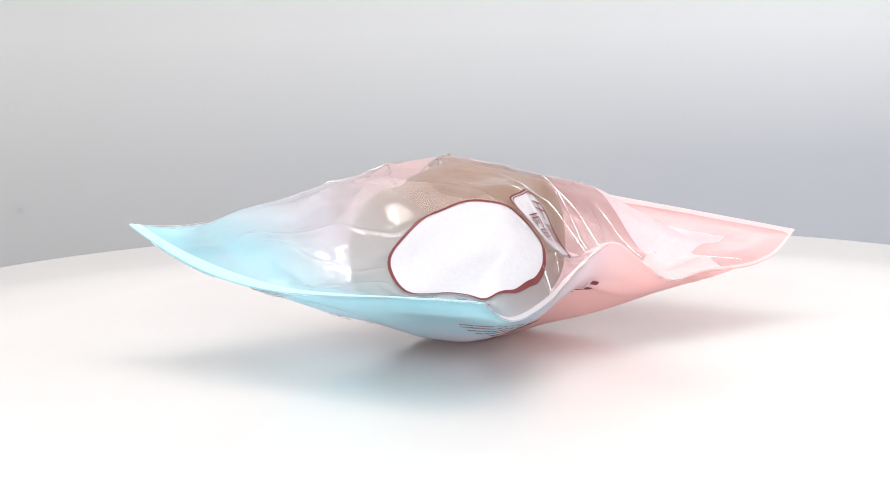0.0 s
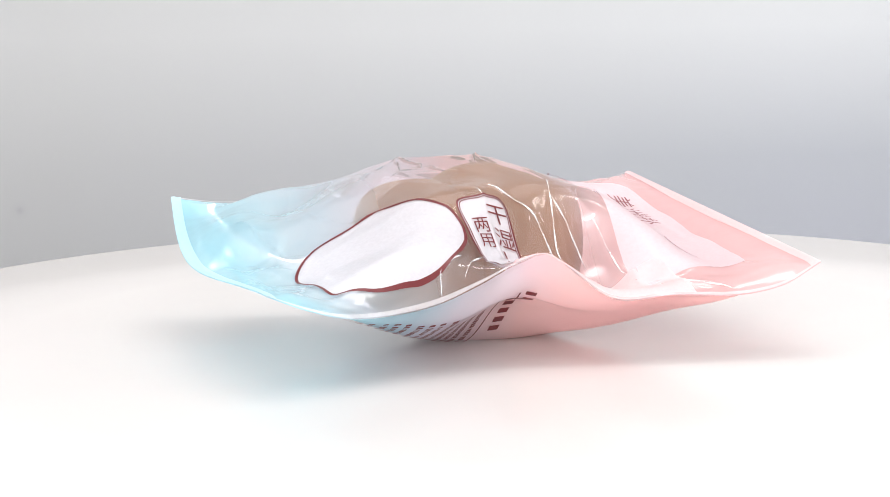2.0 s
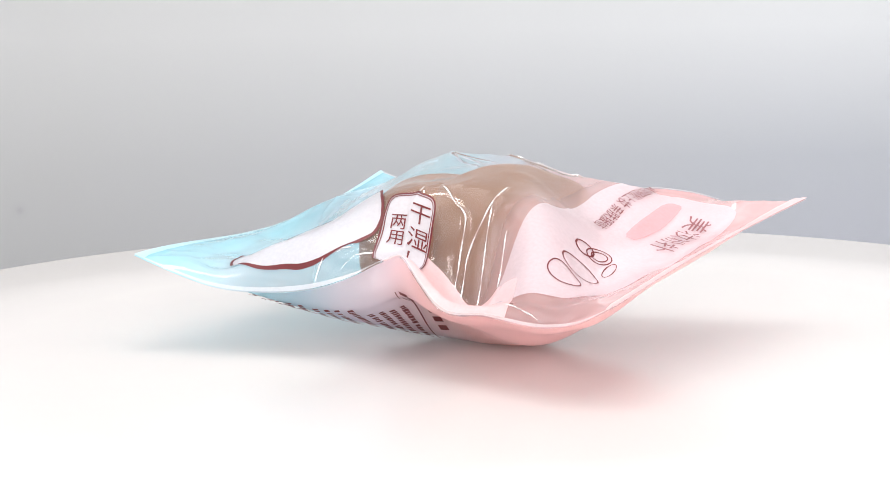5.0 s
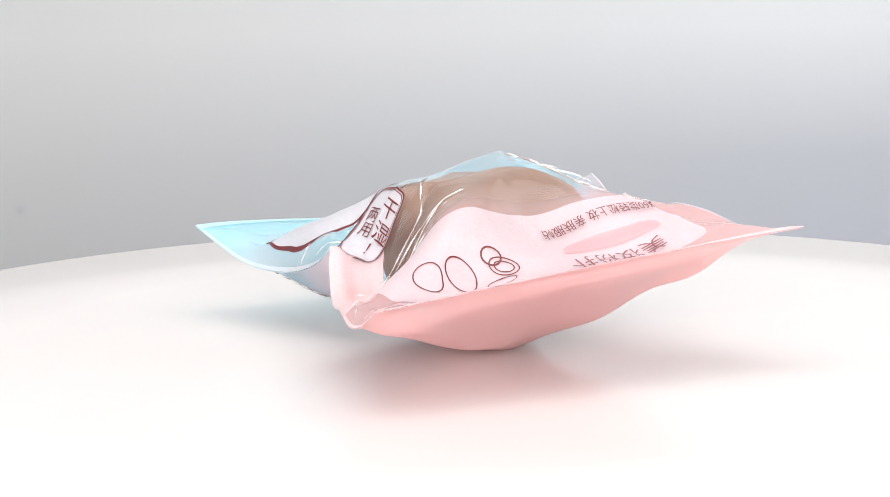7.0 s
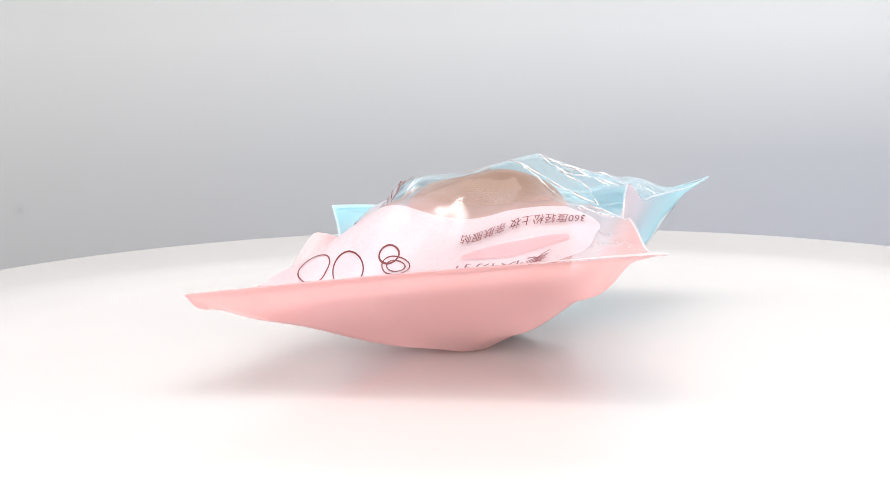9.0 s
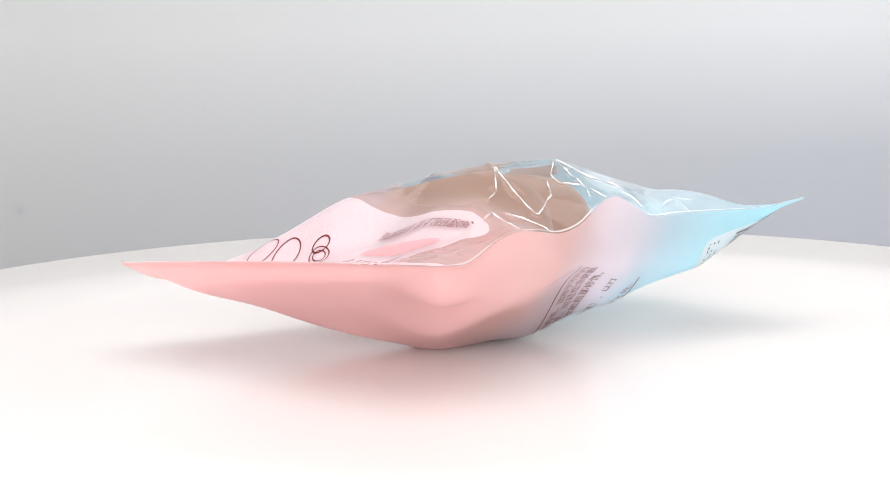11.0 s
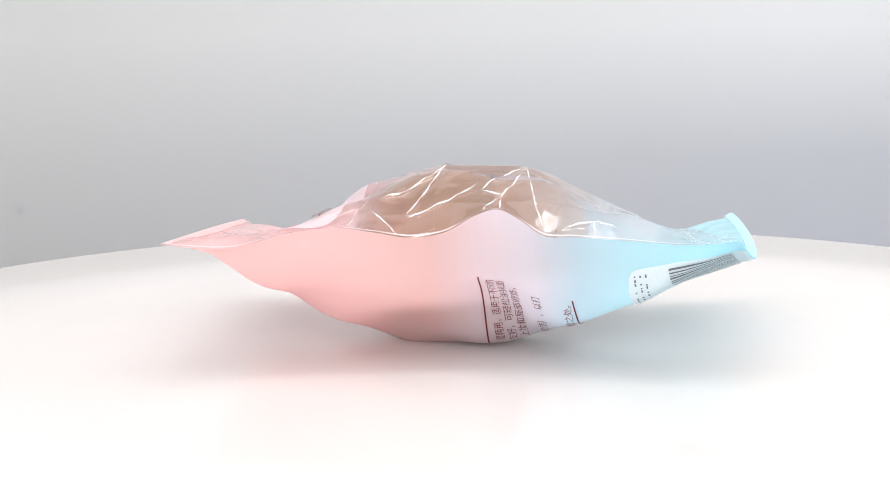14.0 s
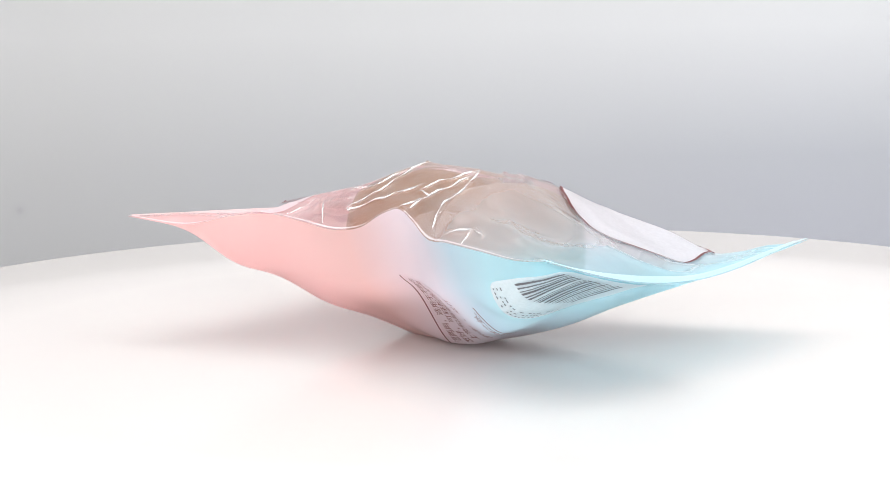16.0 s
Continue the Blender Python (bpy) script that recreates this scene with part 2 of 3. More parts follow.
def coons(ns, nt):
    s, t, lo, hi, left, right = edges(ns, nt)
    S, T = s[:, None, None], t[None, :, None]
    c = (1 - T) * lo[:, None] + T * hi[:, None] + (1 - S) * left[None] + S * right[None]
    return c - ((1 - S) * (1 - T) * lo[0] + S * (1 - T) * lo[-1] + (1 - S) * T * hi[0] + S * T * hi[-1])


def hull(points, q, sign):
    """Height of the tight skin over (sign 1) or under (-1) the points, at the plan places q."""
    p = np.array(points)
    best = np.full(len(q), -9.0)
    n = len(p)
    for i in range(n):
        for j in range(i + 1, n):
            for k in range(j + 1, n):
                a, e, f = p[i], p[j] - p[i], p[k] - p[i]
                det = e[0] * f[1] - e[1] * f[0]
                if abs(det) < 2e-5:
                    continue
                x, y = q[:, 0] - a[0], q[:, 1] - a[1]
                l = (x * f[1] - y * f[0]) / det
                m = (e[0] * y - e[1] * x) / det
                ok = (l > -1e-3) & (m > -1e-3) & (l + m < 1.001)
                best[ok] = np.maximum(best[ok], (sign * (a[2] + l * e[2] + m * f[2]))[ok])
    return sign * best


def skin(ns, nt, points, pins, sign, reach):
    """A taut film: the tight skin, let down to the seam near the rim, and drawn to the pins (u, v, height)."""
    c = coons(ns, nt)
    q = c[:, :, :2].reshape(-1, 2)
    h = hull(points, q, sign).reshape(ns, nt)
    base = c[:, :, 2]
    h = np.where(np.abs(h) > 1, base, h)
    s, t = np.linspace(0, 1, ns)[:, None], np.linspace(0, 1, nt)[None, :]
    d = np.minimum(np.minimum(s, 1 - s) * 0.245 / reach[0], np.minimum(t, 1 - t) * 0.17 / reach[1])
    w = 1 - np.maximum(0, 1 - d) ** 2
    z = base + (h - base) * w
    if pins:
        p = np.array(pins)
        near = [int(np.argmin((q[:, 0] - u) ** 2 + (q[:, 1] - v) ** 2)) for u, v, _ in pins]
        for radius, ease in ((0.016, 0.05), (0.007 if sign > 0 else 0.010, 0.05)):
            miss = p[:, 2] - z.reshape(-1)[near]
            g = lambda r2: np.exp(-r2 / (2 * radius ** 2))
            A = g((p[:, None, 0] - p[None, :, 0]) ** 2 + (p[:, None, 1] - p[None, :, 1]) ** 2) + ease * np.eye(len(p))
            k = np.linalg.solve(A, miss)
            add = sum(k[i] * g((q[:, 0] - p[i, 0]) ** 2 + (q[:, 1] - p[i, 1]) ** 2) for i in range(len(p))).reshape(ns, nt)
            z = z + add * np.minimum(1, d * 1.6)
    return z


def finer(z, ns, nt):
    """Smooth resampling of a height grid."""
    def one(a, n):
        x = np.linspace(0, a.shape[0] - 1, n)
        i = np.clip(x.astype(int), 0, a.shape[0] - 2)
        f = (x - i)[:, None]
        d = np.gradient(a, axis=0)
        return (2 * f**3 - 3 * f**2 + 1) * a[i] + (f**3 - 2 * f**2 + f) * d[i] + (3 * f**2 - 2 * f**3) * a[i + 1] + (f**3 - f**2) * d[i + 1]
    return one(one(z, ns).T, nt).T


# centre and radii of the two sponges, in plan units
PUFFS = [((0.0155, 0.009, 0.0375), (0.039, 0.040, 0.0370)), ((-0.024, 0.005, 0.0350), (0.031, 0.039, 0.0335))]
APEX = [(-0.029, 0.026, 0.0768), (0.008, 0.020, 0.0782), (-0.012, -0.031, 0.067)]
TOP_PINS = [(-0.0290, 0.0260, 0.0762), (0.0080, 0.0200, 0.0773), (-0.0120, -0.0310, 0.0661), (-0.0170, -0.0370, 0.0605), (-0.0400, -0.0290, 0.0589), (0.0000, -0.0394, 0.0544), (0.0021, -0.0432, 0.0433), (-0.0085, -0.0470, 0.0460), (-0.0020, -0.0540, 0.0352), (-0.0197, -0.0492, 0.0487), (-0.0645, -0.0753, 0.0275), (-0.0630, -0.0100, 0.0475), (-0.0560, -0.0550, 0.0448), (-0.0690, -0.0390, 0.0405), (0.0870, 0.0320, 0.0423), (0.0730, -0.0238, 0.0424), (0.0870, -0.0210, 0.0330), (0.0731, -0.0410, 0.0448), (0.0873, -0.0400, 0.0318), (0.0745, -0.0547, 0.0429), (0.0893, -0.0570, 0.0317), (0.0630, 0.0064, 0.0478), (0.0656, 0.0639, 0.0550), (0.1000, 0.0000, 0.0355), (0.1000, -0.0300, 0.0325), (0.1020, 0.0400, 0.0415), (-0.0900, -0.0700, 0.0305), (-0.0960, -0.0380, 0.0310), (-0.1000, 0.0000, 0.0340)]
# where the slack film sags between its folds, and the flat margin inside the front seam
SLACK = [(-0.0816, 0.0690, 0.0587), (-0.0614, 0.0550, 0.0619), (-0.0425, 0.0398, 0.0694), (0.0255, 0.0028, 0.0723), (0.0375, -0.0186, 0.0666), (0.0416, 0.0349, 0.0647), (0.0879, 0.0766, 0.0525), (-0.0148, 0.0479, 0.0674), (0.0240, 0.0560, 0.0609), (-0.0082, -0.0113, 0.0684), (0.0471, -0.0455, 0.0477), (-0.1032, 0.0779, 0.0510), (0.0940, -0.0779, 0.0310), (-0.0620, 0.0359, 0.0607), (-0.0829, 0.0410, 0.0502), (0.0435, 0.0619, 0.0600)]
MARGIN = [(0.0188, -0.0686, 0.0325), (0.0180, -0.0590, 0.0305), (0.0310, -0.0680, 0.0218), (0.0300, -0.0570, 0.0215), (0.0460, -0.0720, 0.0215), (0.0450, -0.0610, 0.0235), (0.0600, -0.0780, 0.0240), (0.0620, -0.0670, 0.0350)]
FOOT = [(0.012 + 0.025 * math.cos(k * 0.785), 0.001 + 0.012 * math.sin(k * 0.785), -LIFT + 0.0004) for k in range(8)]
LOW_PINS = FOOT + [(-0.0093, 0.0342, 0.0021), (-0.0479, 0.0570, 0.0190), (-0.0763, 0.0737, 0.0279), (-0.0989, 0.0784, 0.0368), (0.0028, -0.0474, 0.0206), (-0.0126, 0.0443, 0.0190), (-0.0330, 0.0530, 0.0190), (-0.0768, 0.0531, 0.0192), (-0.0779, 0.0331, 0.0192), (-0.0525, 0.0179, 0.0075), (0.0461, -0.0422, 0.0030), (0.0624, -0.0608, 0.0099), (0.0813, -0.0780, 0.0155), (-0.0825, -0.0051, 0.0166), (-0.0505, -0.0020, 0.0027), (-0.0652, -0.0647, 0.0147), (-0.0439, -0.0417, 0.0043), (0.0619, 0.0360, 0.0095), (0.0791, 0.0533, 0.0243), (0.0871, 0.0715, 0.0312), (0.1000, 0.0780, 0.0400), (-0.0560, 0.0470, 0.0105), (0.0490, -0.0208, -0.0027), (0.1059, -0.0704, 0.0207), (0.0763, -0.0380, 0.0076), (-0.0381, 0.0337, 0.0041), (-0.0965, 0.0468, 0.0275), (0.0449, 0.0264, 0.0028), (-0.0363, -0.0162, -0.0008)]
NS, NT = 361, 301
GRID = coons(NS, NT)
_, _, _, _, left_rim, right_rim = edges(9, 5)
RIM_POINTS = [tuple(p) for p in left_rim] + [tuple(p) for p in right_rim]
TOP_RIM = RIM_POINTS + [BACK[6], BACK[11], FRONT[7]]
LOW_RIM = RIM_POINTS + [FRONT[i] for i in (2, 3, 4, 9, 10, 11)] + [BACK[i] for i in (1, 4, 9, 13)]
Z_TOP = finer(skin(91, 76, TOP_RIM + APEX, TOP_PINS + SLACK + MARGIN, 1, (0.030, 0.020)), NS, NT)
Z_LOW = finer(skin(91, 76, LOW_RIM + FOOT, LOW_PINS, -1, (0.020, 0.016)), NS, NT)


def rounded(z, times):
    z = z.copy()
    for _ in range(times):
        z[1:-1, 1:-1] = (z[1:-1, 1:-1] * 4 + z[2:, 1:-1] + z[:-2, 1:-1] + z[1:-1, 2:] + z[1:-1, :-2]) / 8
    return z


# sharp creases of the clear film: from plan place to plan place
BACK_CREASES = [[(-0.028, 0.027), (-0.012, 0.039), (-0.009, 0.047), (-0.02, 0.052)], [(-0.028, 0.027), (-0.018, 0.055), (-0.011, 0.064)], [(-0.028, 0.027), (-0.032, 0.048), (-0.034, 0.063), (-0.038, 0.073)], [(-0.018, 0.055), (-0.019, 0.067)], [(0.008, 0.019), (0.023, 0.061), (0.021, 0.062), (0.005, 0.055), (-0.007, 0.041)], [(0.009, 0.024), (0.024, 0.039), (0.035, 0.045)], [(0.04, 0.058), (0.026, 0.074)], [(0.045, 0.056), (0.053, 0.059), (0.063, 0.062)], [(0.045, 0.056), (0.047, 0.076)], [(-0.046, 0.075), (-0.06, 0.072), (-0.069, 0.076)], [(-0.06, 0.072), (-0.061, 0.081)]]
FRONT_CREASES = [[(-0.003, -0.024), (0.018, -0.033), (0.03, -0.07), (0.031, -0.082)], [(0.031, -0.017), (0.025, -0.044), (0.035, -0.073), (0.042, -0.068), (0.029, -0.028)], [(0.044, -0.041), (0.052, -0.065), (0.058, -0.079), (0.072, -0.085), (0.092, -0.094)], [(-0.007, -0.028), (-0.005, -0.051), (-0.021, -0.062), (-0.027, -0.068)], [(-0.039, -0.072), (-0.038, -0.067), (-0.025, -0.06)], [(0.054, -0.072), (0.061, -0.081)]]
BLUE_CREASES = [[(-0.093, 0.052), (-0.067, 0.001), (-0.046, -0.017)], [(-0.103, 0.036), (-0.086, -0.016)], [(-0.107, 0.001), (-0.094, -0.026)]]


def creased(z):
    z = z.copy()
    rng = random.Random(3)
    ridge = np.zeros_like(z)
    lines = [(l[i], l[i + 1], size) for ls, size in ((BACK_CREASES, 1.0), (FRONT_CREASES, 1.0), (BLUE_CREASES, 0.5)) for l in ls for i in range(len(l) - 1)]
    for (u0, v0), (u1, v1), size in lines:
        d = np.array((u1 - u0, v1 - v0))
        l = np.hypot(*d)
        x, y = GRID[:, :, 0] - u0, GRID[:, :, 1] - v0
        k = (x * d[0] + y * d[1]) / l
        m = (y * d[0] - x * d[1]) / l + 0.0009 * np.sin(k * 260 + rng.random() * 6)
        fade = np.clip(k / 0.002 + 0.5, 0, 1) * np.clip((l - k) / 0.002 + 0.5, 0, 1) * size
        ridge = np.maximum(ridge, fade * 0.0013 * np.exp(-np.abs(m) / 0.0008))
    z += ridge
    return z


S_ = np.linspace(0, 1, NS)[:, None]
T_ = np.linspace(0, 1, NT)[None, :]
RIM = np.minimum(1, np.minimum(np.minimum(S_, 1 - S_), np.minimum(T_, 1 - T_)) / 0.06)
Z_LOW = np.maximum(rounded(Z_LOW, 60), -LIFT + 0.0003)
Z_TOP = rounded(Z_TOP, 12)
small = np.zeros((NS, NT))
for i in range(NS):
    for j in range(NT):
        p = Vector((GRID[i, j, 0] * 40, GRID[i, j, 1] * 40, 2.0))
        small[i, j] = 0.0004 * max(0, 0.25 - abs(noise.noise(p))) / 0.25 + 0.0006 * noise.noise(p * 0.5)
Z_TOP = Z_TOP + (creased(Z_TOP) - Z_TOP + small) * RIM
Z_TOP = np.maximum(Z_TOP, Z_LOW + 0.0018 * RIM)


def sheet(name, z, mat, down=False):
    verts = np.stack((GRID[:, :, 0] * K, GRID[:, :, 1] * K, (z + LIFT) * K), -1).reshape(-1, 3)
    idx = np.arange(NS * NT).reshape(NS, NT)
    q = np.stack((idx[:-1, :-1], idx[1:, :-1], idx[1:, 1:], idx[:-1, 1:]), -1).reshape(-1, 4)
    if down:
        q = q[:, ::-1]
    me = mesh_from(name, verts.tolist(), q.tolist(), mat)
    layer = me.uv_layers.new(name="film")
    st = np.stack(np.broadcast_arrays(S_, T_), -1).reshape(-1, 2)
    layer.data.foreach_set("uv", st[q.reshape(-1)].astype(np.float32).ravel())
    return me


pouch = tagged(new("plastic_pouch"), "clear plastic pouch with pink and blue ends on the turntable", "pouch")
bottom_film = part("bottom_film", sheet("bottom_film", Z_LOW, M_BOTTOM, True), pouch, "printed pink, lilac and blue plastic back film")
top_film = part("top_film", sheet("top_film", Z_TOP, M_TOP), pouch, "crinkled clear film with pink and blue ends")

# ---- print on the films ----


def sample(z, s, t):
    x, y = min(max(s, 0), 0.99999) * (NS - 1), min(max(t, 0), 0.99999) * (NT - 1)
    i, j = int(x), int(y)
    a, b = x - i, y - j
    return (z[i, j] * (1 - a) + z[i + 1, j] * a) * (1 - b) + (z[i, j + 1] * (1 - a) + z[i + 1, j + 1] * a) * b


def plan_st(u, v):
    s, t = (u + 0.125) / 0.25, (v + 0.1) / 0.2
    for _ in range(6):
        p = sample(GRID, s, t)
        s += (u - p[0]) / 0.25
        t += (v - p[1]) / 0.17
    return s, t


def on_top(u, v, lift=0.0):
    """The place on the upper film above the plan point (u, v)."""
    s, t = plan_st(u, v)
    return (u * K, v * K, (sample(Z_TOP, s, t) + LIFT) * K + 0.00035 + lift)


LOW = np.stack((GRID[:, :, 0], GRID[:, :, 1], Z_LOW), -1)
def fold(line, size, seed):
    """Sharp pinched ridge of the clear film along a crease, its glint painted white."""
    rng = random.Random(seed)
    path = []
    for (u0, v0), (u1, v1) in zip(line[:-1], line[1:]):
        n = max(3, int(math.hypot(u1 - u0, v1 - v0) / 0.0011))
        path += [(u0 + (u1 - u0) * i / n, v0 + (v1 - v0) * i / n) for i in range(n)]
    path.append(line[-1])
    path = [(u + rng.uniform(-0.0002, 0.0002), v + rng.uniform(-0.0002, 0.0002)) for u, v in path]
    for _ in range(2):
        path = [path[0]] + [((a[0] + 2 * b[0] + c[0]) / 4, (a[1] + 2 * b[1] + c[1]) / 4) for a, b, c in zip(path, path[1:], path[2:])] + [path[-1]]
    centres = [Vector(on_top(u, v, -0.0003)) for u, v in path]
    verts, faces, phase = [], [], rng.random() * 6
    for i, c in enumerate(centres):
        d = (centres[min(i + 1, len(centres) - 1)] - centres[max(i - 1, 0)]).normalized()
        side = d.cross(Vector((0, 0, 1))).normalized()
        up = side.cross(d).normalized()
        end = min(1.0, 0.15 + 0.25 * min(i, len(centres) - 1 - i))
        r = size * end * (0.00019 + 0.00012 * math.sin(i * 0.55 + phase))
        verts += [c + side * (r * math.cos(a)) + up * (r * math.sin(a)) for a in (k * math.pi / 3 for k in range(6))]
        if i:
            faces += [((i - 1) * 6 + k, (i - 1) * 6 + (k + 1) % 6, i * 6 + (k + 1) % 6, i * 6 + k) for k in range(6)]
    part("fold", mesh_from("fold", verts, faces, M_FOLD_GLINT), top_film)


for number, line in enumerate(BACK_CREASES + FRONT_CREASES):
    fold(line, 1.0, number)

ARC = np.concatenate((np.zeros((NS, 1)), np.cumsum(np.linalg.norm(np.diff(LOW, axis=1), axis=2), axis=1)), 1)
ARC -= ARC[:, NT // 2:NT // 2 + 1]


def on_low(u, arc, lift=0.0):
    """The place on the lower film at u, and at an arc length across the pouch from its middle line."""
    s = min(max((u + 0.1226) / 0.2486, 0.001), 0.999)
    i = int(round(s * (NS - 1)))
    t = float(np.interp(arc, ARC[i], np.linspace(0, 1, NT)))
    h = 1.0 / NT
    p = sample(LOW, s, t)
    du = sample(LOW, s + h, t) - sample(LOW, s - h, t)
    dv = sample(LOW, s, t + h) - sample(LOW, s, t - h)
    n = np.cross(dv, du)
    n = n / (np.linalg.norm(n) + 1e-12)
    q = np.array((p[0], p[1], p[2] + LIFT)) * K + n * (0.0004 + lift)
    return tuple(q)


TOP = np.stack((GRID[:, :, 0], GRID[:, :, 1], rounded(Z_TOP, 12)), -1)
TOP_ARC = np.concatenate((np.zeros((NS, 1)), np.cumsum(np.linalg.norm(np.diff(TOP, axis=1), axis=2), axis=1)), 1)
TOP_ARC -= TOP_ARC[:, NT // 2:NT // 2 + 1]


def top_arc(u, v):
    s, t = plan_st(u, v)
    return sample(TOP_ARC, s, t)


def on_front(u, arc, lift=0.0):
    """The place on the upper film at u, and at an arc length across the pouch from its middle line."""
    s = (u + 0.1226) / 0.2486
    i = int(s * (NS - 1))
    f = s * (NS - 1) - i
    t = float(np.interp(arc, TOP_ARC[i] * (1 - f) + TOP_ARC[i + 1] * f, np.linspace(0, 1, NT)))
    h = 1.5 / NT
    p, z = sample(GRID, s, t), sample(Z_TOP, s, t)
    n = np.cross(sample(TOP, s + h, t) - sample(TOP, s - h, t), sample(TOP, s, t + h) - sample(TOP, s, t - h))
    n = n / (np.linalg.norm(n) + 1e-12)
    return tuple(np.array((p[0], p[1], z + LIFT)) * K + n * (0.0006 + lift))


def text_mesh(body, size):
    """Flat triangles of a line of text, centred, size = height of its em."""
    cu = bpy.data.curves.new("line", "FONT")
    cu.body, cu.size, cu.align_x, cu.align_y, cu.resolution_u = body, size, "CENTER", "CENTER", 2
    ob = bpy.data.objects.new("line", cu)
    scene.collection.objects.link(ob)
    me = bpy.data.meshes.new_from_object(ob.evaluated_get(bpy.context.evaluated_depsgraph_get()))
    vs = [(q.co.x, q.co.y) for q in me.vertices]
    fs = [tuple(p.vertices) for p in me.polygons]
    bpy.data.objects.remove(ob)
    bpy.data.meshes.remove(me)
    bpy.data.curves.remove(cu)
    return vs, fs


def fitted(body, length, height):
    """A line of text stretched to a length and a character height."""
    vs, fs = text_mesh(body, 1.0)
    xs = [x for x, _ in vs]
    ys = [y for _, y in vs]
    mx, my = (max(xs) + min(xs)) / 2, (max(ys) + min(ys)) / 2
    kx, ky = length / (max(xs) - min(xs)), height / (max(ys) - min(ys))
    return [((x - mx) * kx, (y - my) * ky) for x, y in vs], fs


def lay(name, vs, fs, place, origin, ax, ay, mat, parent, lift=0.0, label=""):
    """Lay flat shapes on a film: x and y of the shape run along ax and ay in the plan."""
    out = [place(origin[0] + x * ax[0] + y * ay[0], origin[1] + x * ax[1] + y * ay[1], lift) for x, y in vs]
    return part(name, mesh_from(name, out, fs, mat), parent, label)


def blob(fn, rings=14, n=72):
    """A filled shape, star-like about its middle: fn(angle) is its radius."""
    vs, fs = [(0.0, 0.0)], []
    for r in range(1, rings + 1):
        for i in range(n):
            a = 2 * math.pi * i / n
            d = fn(a) * r / rings
            vs.append((d * math.cos(a), d * math.sin(a)))
    for i in range(n):
        fs.append((0, 1 + i, 1 + (i + 1) % n))
    for r in range(rings - 1):
        for i in range(n):
            a, b = 1 + r * n + i, 1 + r * n + (i + 1) % n
            fs.append((a, a + n, b + n, b))
    return vs, fs


def ring(fn, width, n=96, start=0.0, stop=2 * math.pi):
    vs, fs = [], []
    for i in range(n + 1):
        a = start + (stop - start) * i / n
        d = fn(a)
        vs += [((d - width / 2) * math.cos(a), (d - width / 2) * math.sin(a)), ((d + width / 2) * math.cos(a), (d + width / 2) * math.sin(a))]
    for i in range(n):
        fs.append((2 * i, 2 * i + 1, 2 * i + 3, 2 * i + 2))
    return vs, fs


def superellipse(a, b, p):
    return lambda q: (abs(math.cos(q) / a) ** p + abs(math.sin(q) / b) ** p) ** (-1 / p)


def bar(w, h, n=10):
    vs, fs = [], []
    for i in range(n + 1):
        x = -w / 2 + w * i / n
        vs += [(x, -h / 2), (x, h / 2)]
    for i in range(n):
        fs.append((2 * i, 2 * i + 2, 2 * i + 3, 2 * i + 1))
    return vs, fs


U, V, NU, NV = (1, 0), (0, 1), (-1, 0), (0, -1)

# white rounded patch with a maroon outline: radius by angle, from its middle
PATCH = [(-60, 0.030), (-53, 0.0313), (-36, 0.0335), (-18, 0.0375), (-8, 0.0395), (0, 0.037), (16, 0.0317), (33, 0.0303), (60, 0.0295), (76, 0.0325), (102, 0.0345),
         (125, 0.0355), (148, 0.0360), (168, 0.0370), (195, 0.0355), (212, 0.037), (223, 0.042), (235, 0.037), (259, 0.0304), (275, 0.0285), (300, 0.030)]


def patch(q):
    a = (math.degrees(q) + 60) % 360 - 60
    x = [p[0] for p in PATCH]
    return sum(float(np.interp((a + d + 60) % 360 - 60, x, [p[1] for p in PATCH])) for d in (-5, 0, 5)) / 3


vs, fs = blob(patch, 18, 120)
white_patch = lay("white_patch", vs, fs, on_top, (-0.058, -0.043), U, V, M_WHITE, top_film, 0.0, "rounded plain white printed patch")
vs, fs = ring(patch, 0.0014, 160)
lay("outline", vs, fs, on_top, (-0.058, -0.043), U, V, M_INK, white_patch, 0.0002, "maroon outline")

# white tag with writing, on the steep front of the upper film
tag = superellipse(0.0118, 0.0200, 7)
TX, TY = (0.995, 0.10), (-0.06, 0.99)
TAG = top_arc(0.0, -0.0394)
vs, fs = blob(tag, 18, 96)
white_tag = lay("printed_tag", vs, fs, on_front, (-0.0045, TAG - 0.0100), TX, TY, M_WHITE, top_film, 0.0, "white printed tag with maroon outline and writing")
for grow, wide in ((-0.0012, 0.0005), (0.0, 0.0009)):
    vs, fs = ring(lambda q: tag(q) + grow, wide)
    lay("outline", vs, fs, on_front, (-0.0045, TAG - 0.0100), TX, TY, M_INK, white_tag, 0.0002)
for word, size, u, v in (("干", 0.0105, 0.0005, 0.0), ("湿", 0.0105, 0.0015, -0.0115), ("！", 0.0085, 0.0010, -0.0215), ("两", 0.0085, -0.0088, -0.0060), ("用", 0.0085, -0.0082, -0.0140)):
    vs, fs = text_mesh(word, size)
    lay("character", vs, fs, on_front, (u, TAG + v), TX, TY, M_INK, white_tag, 0.0003)

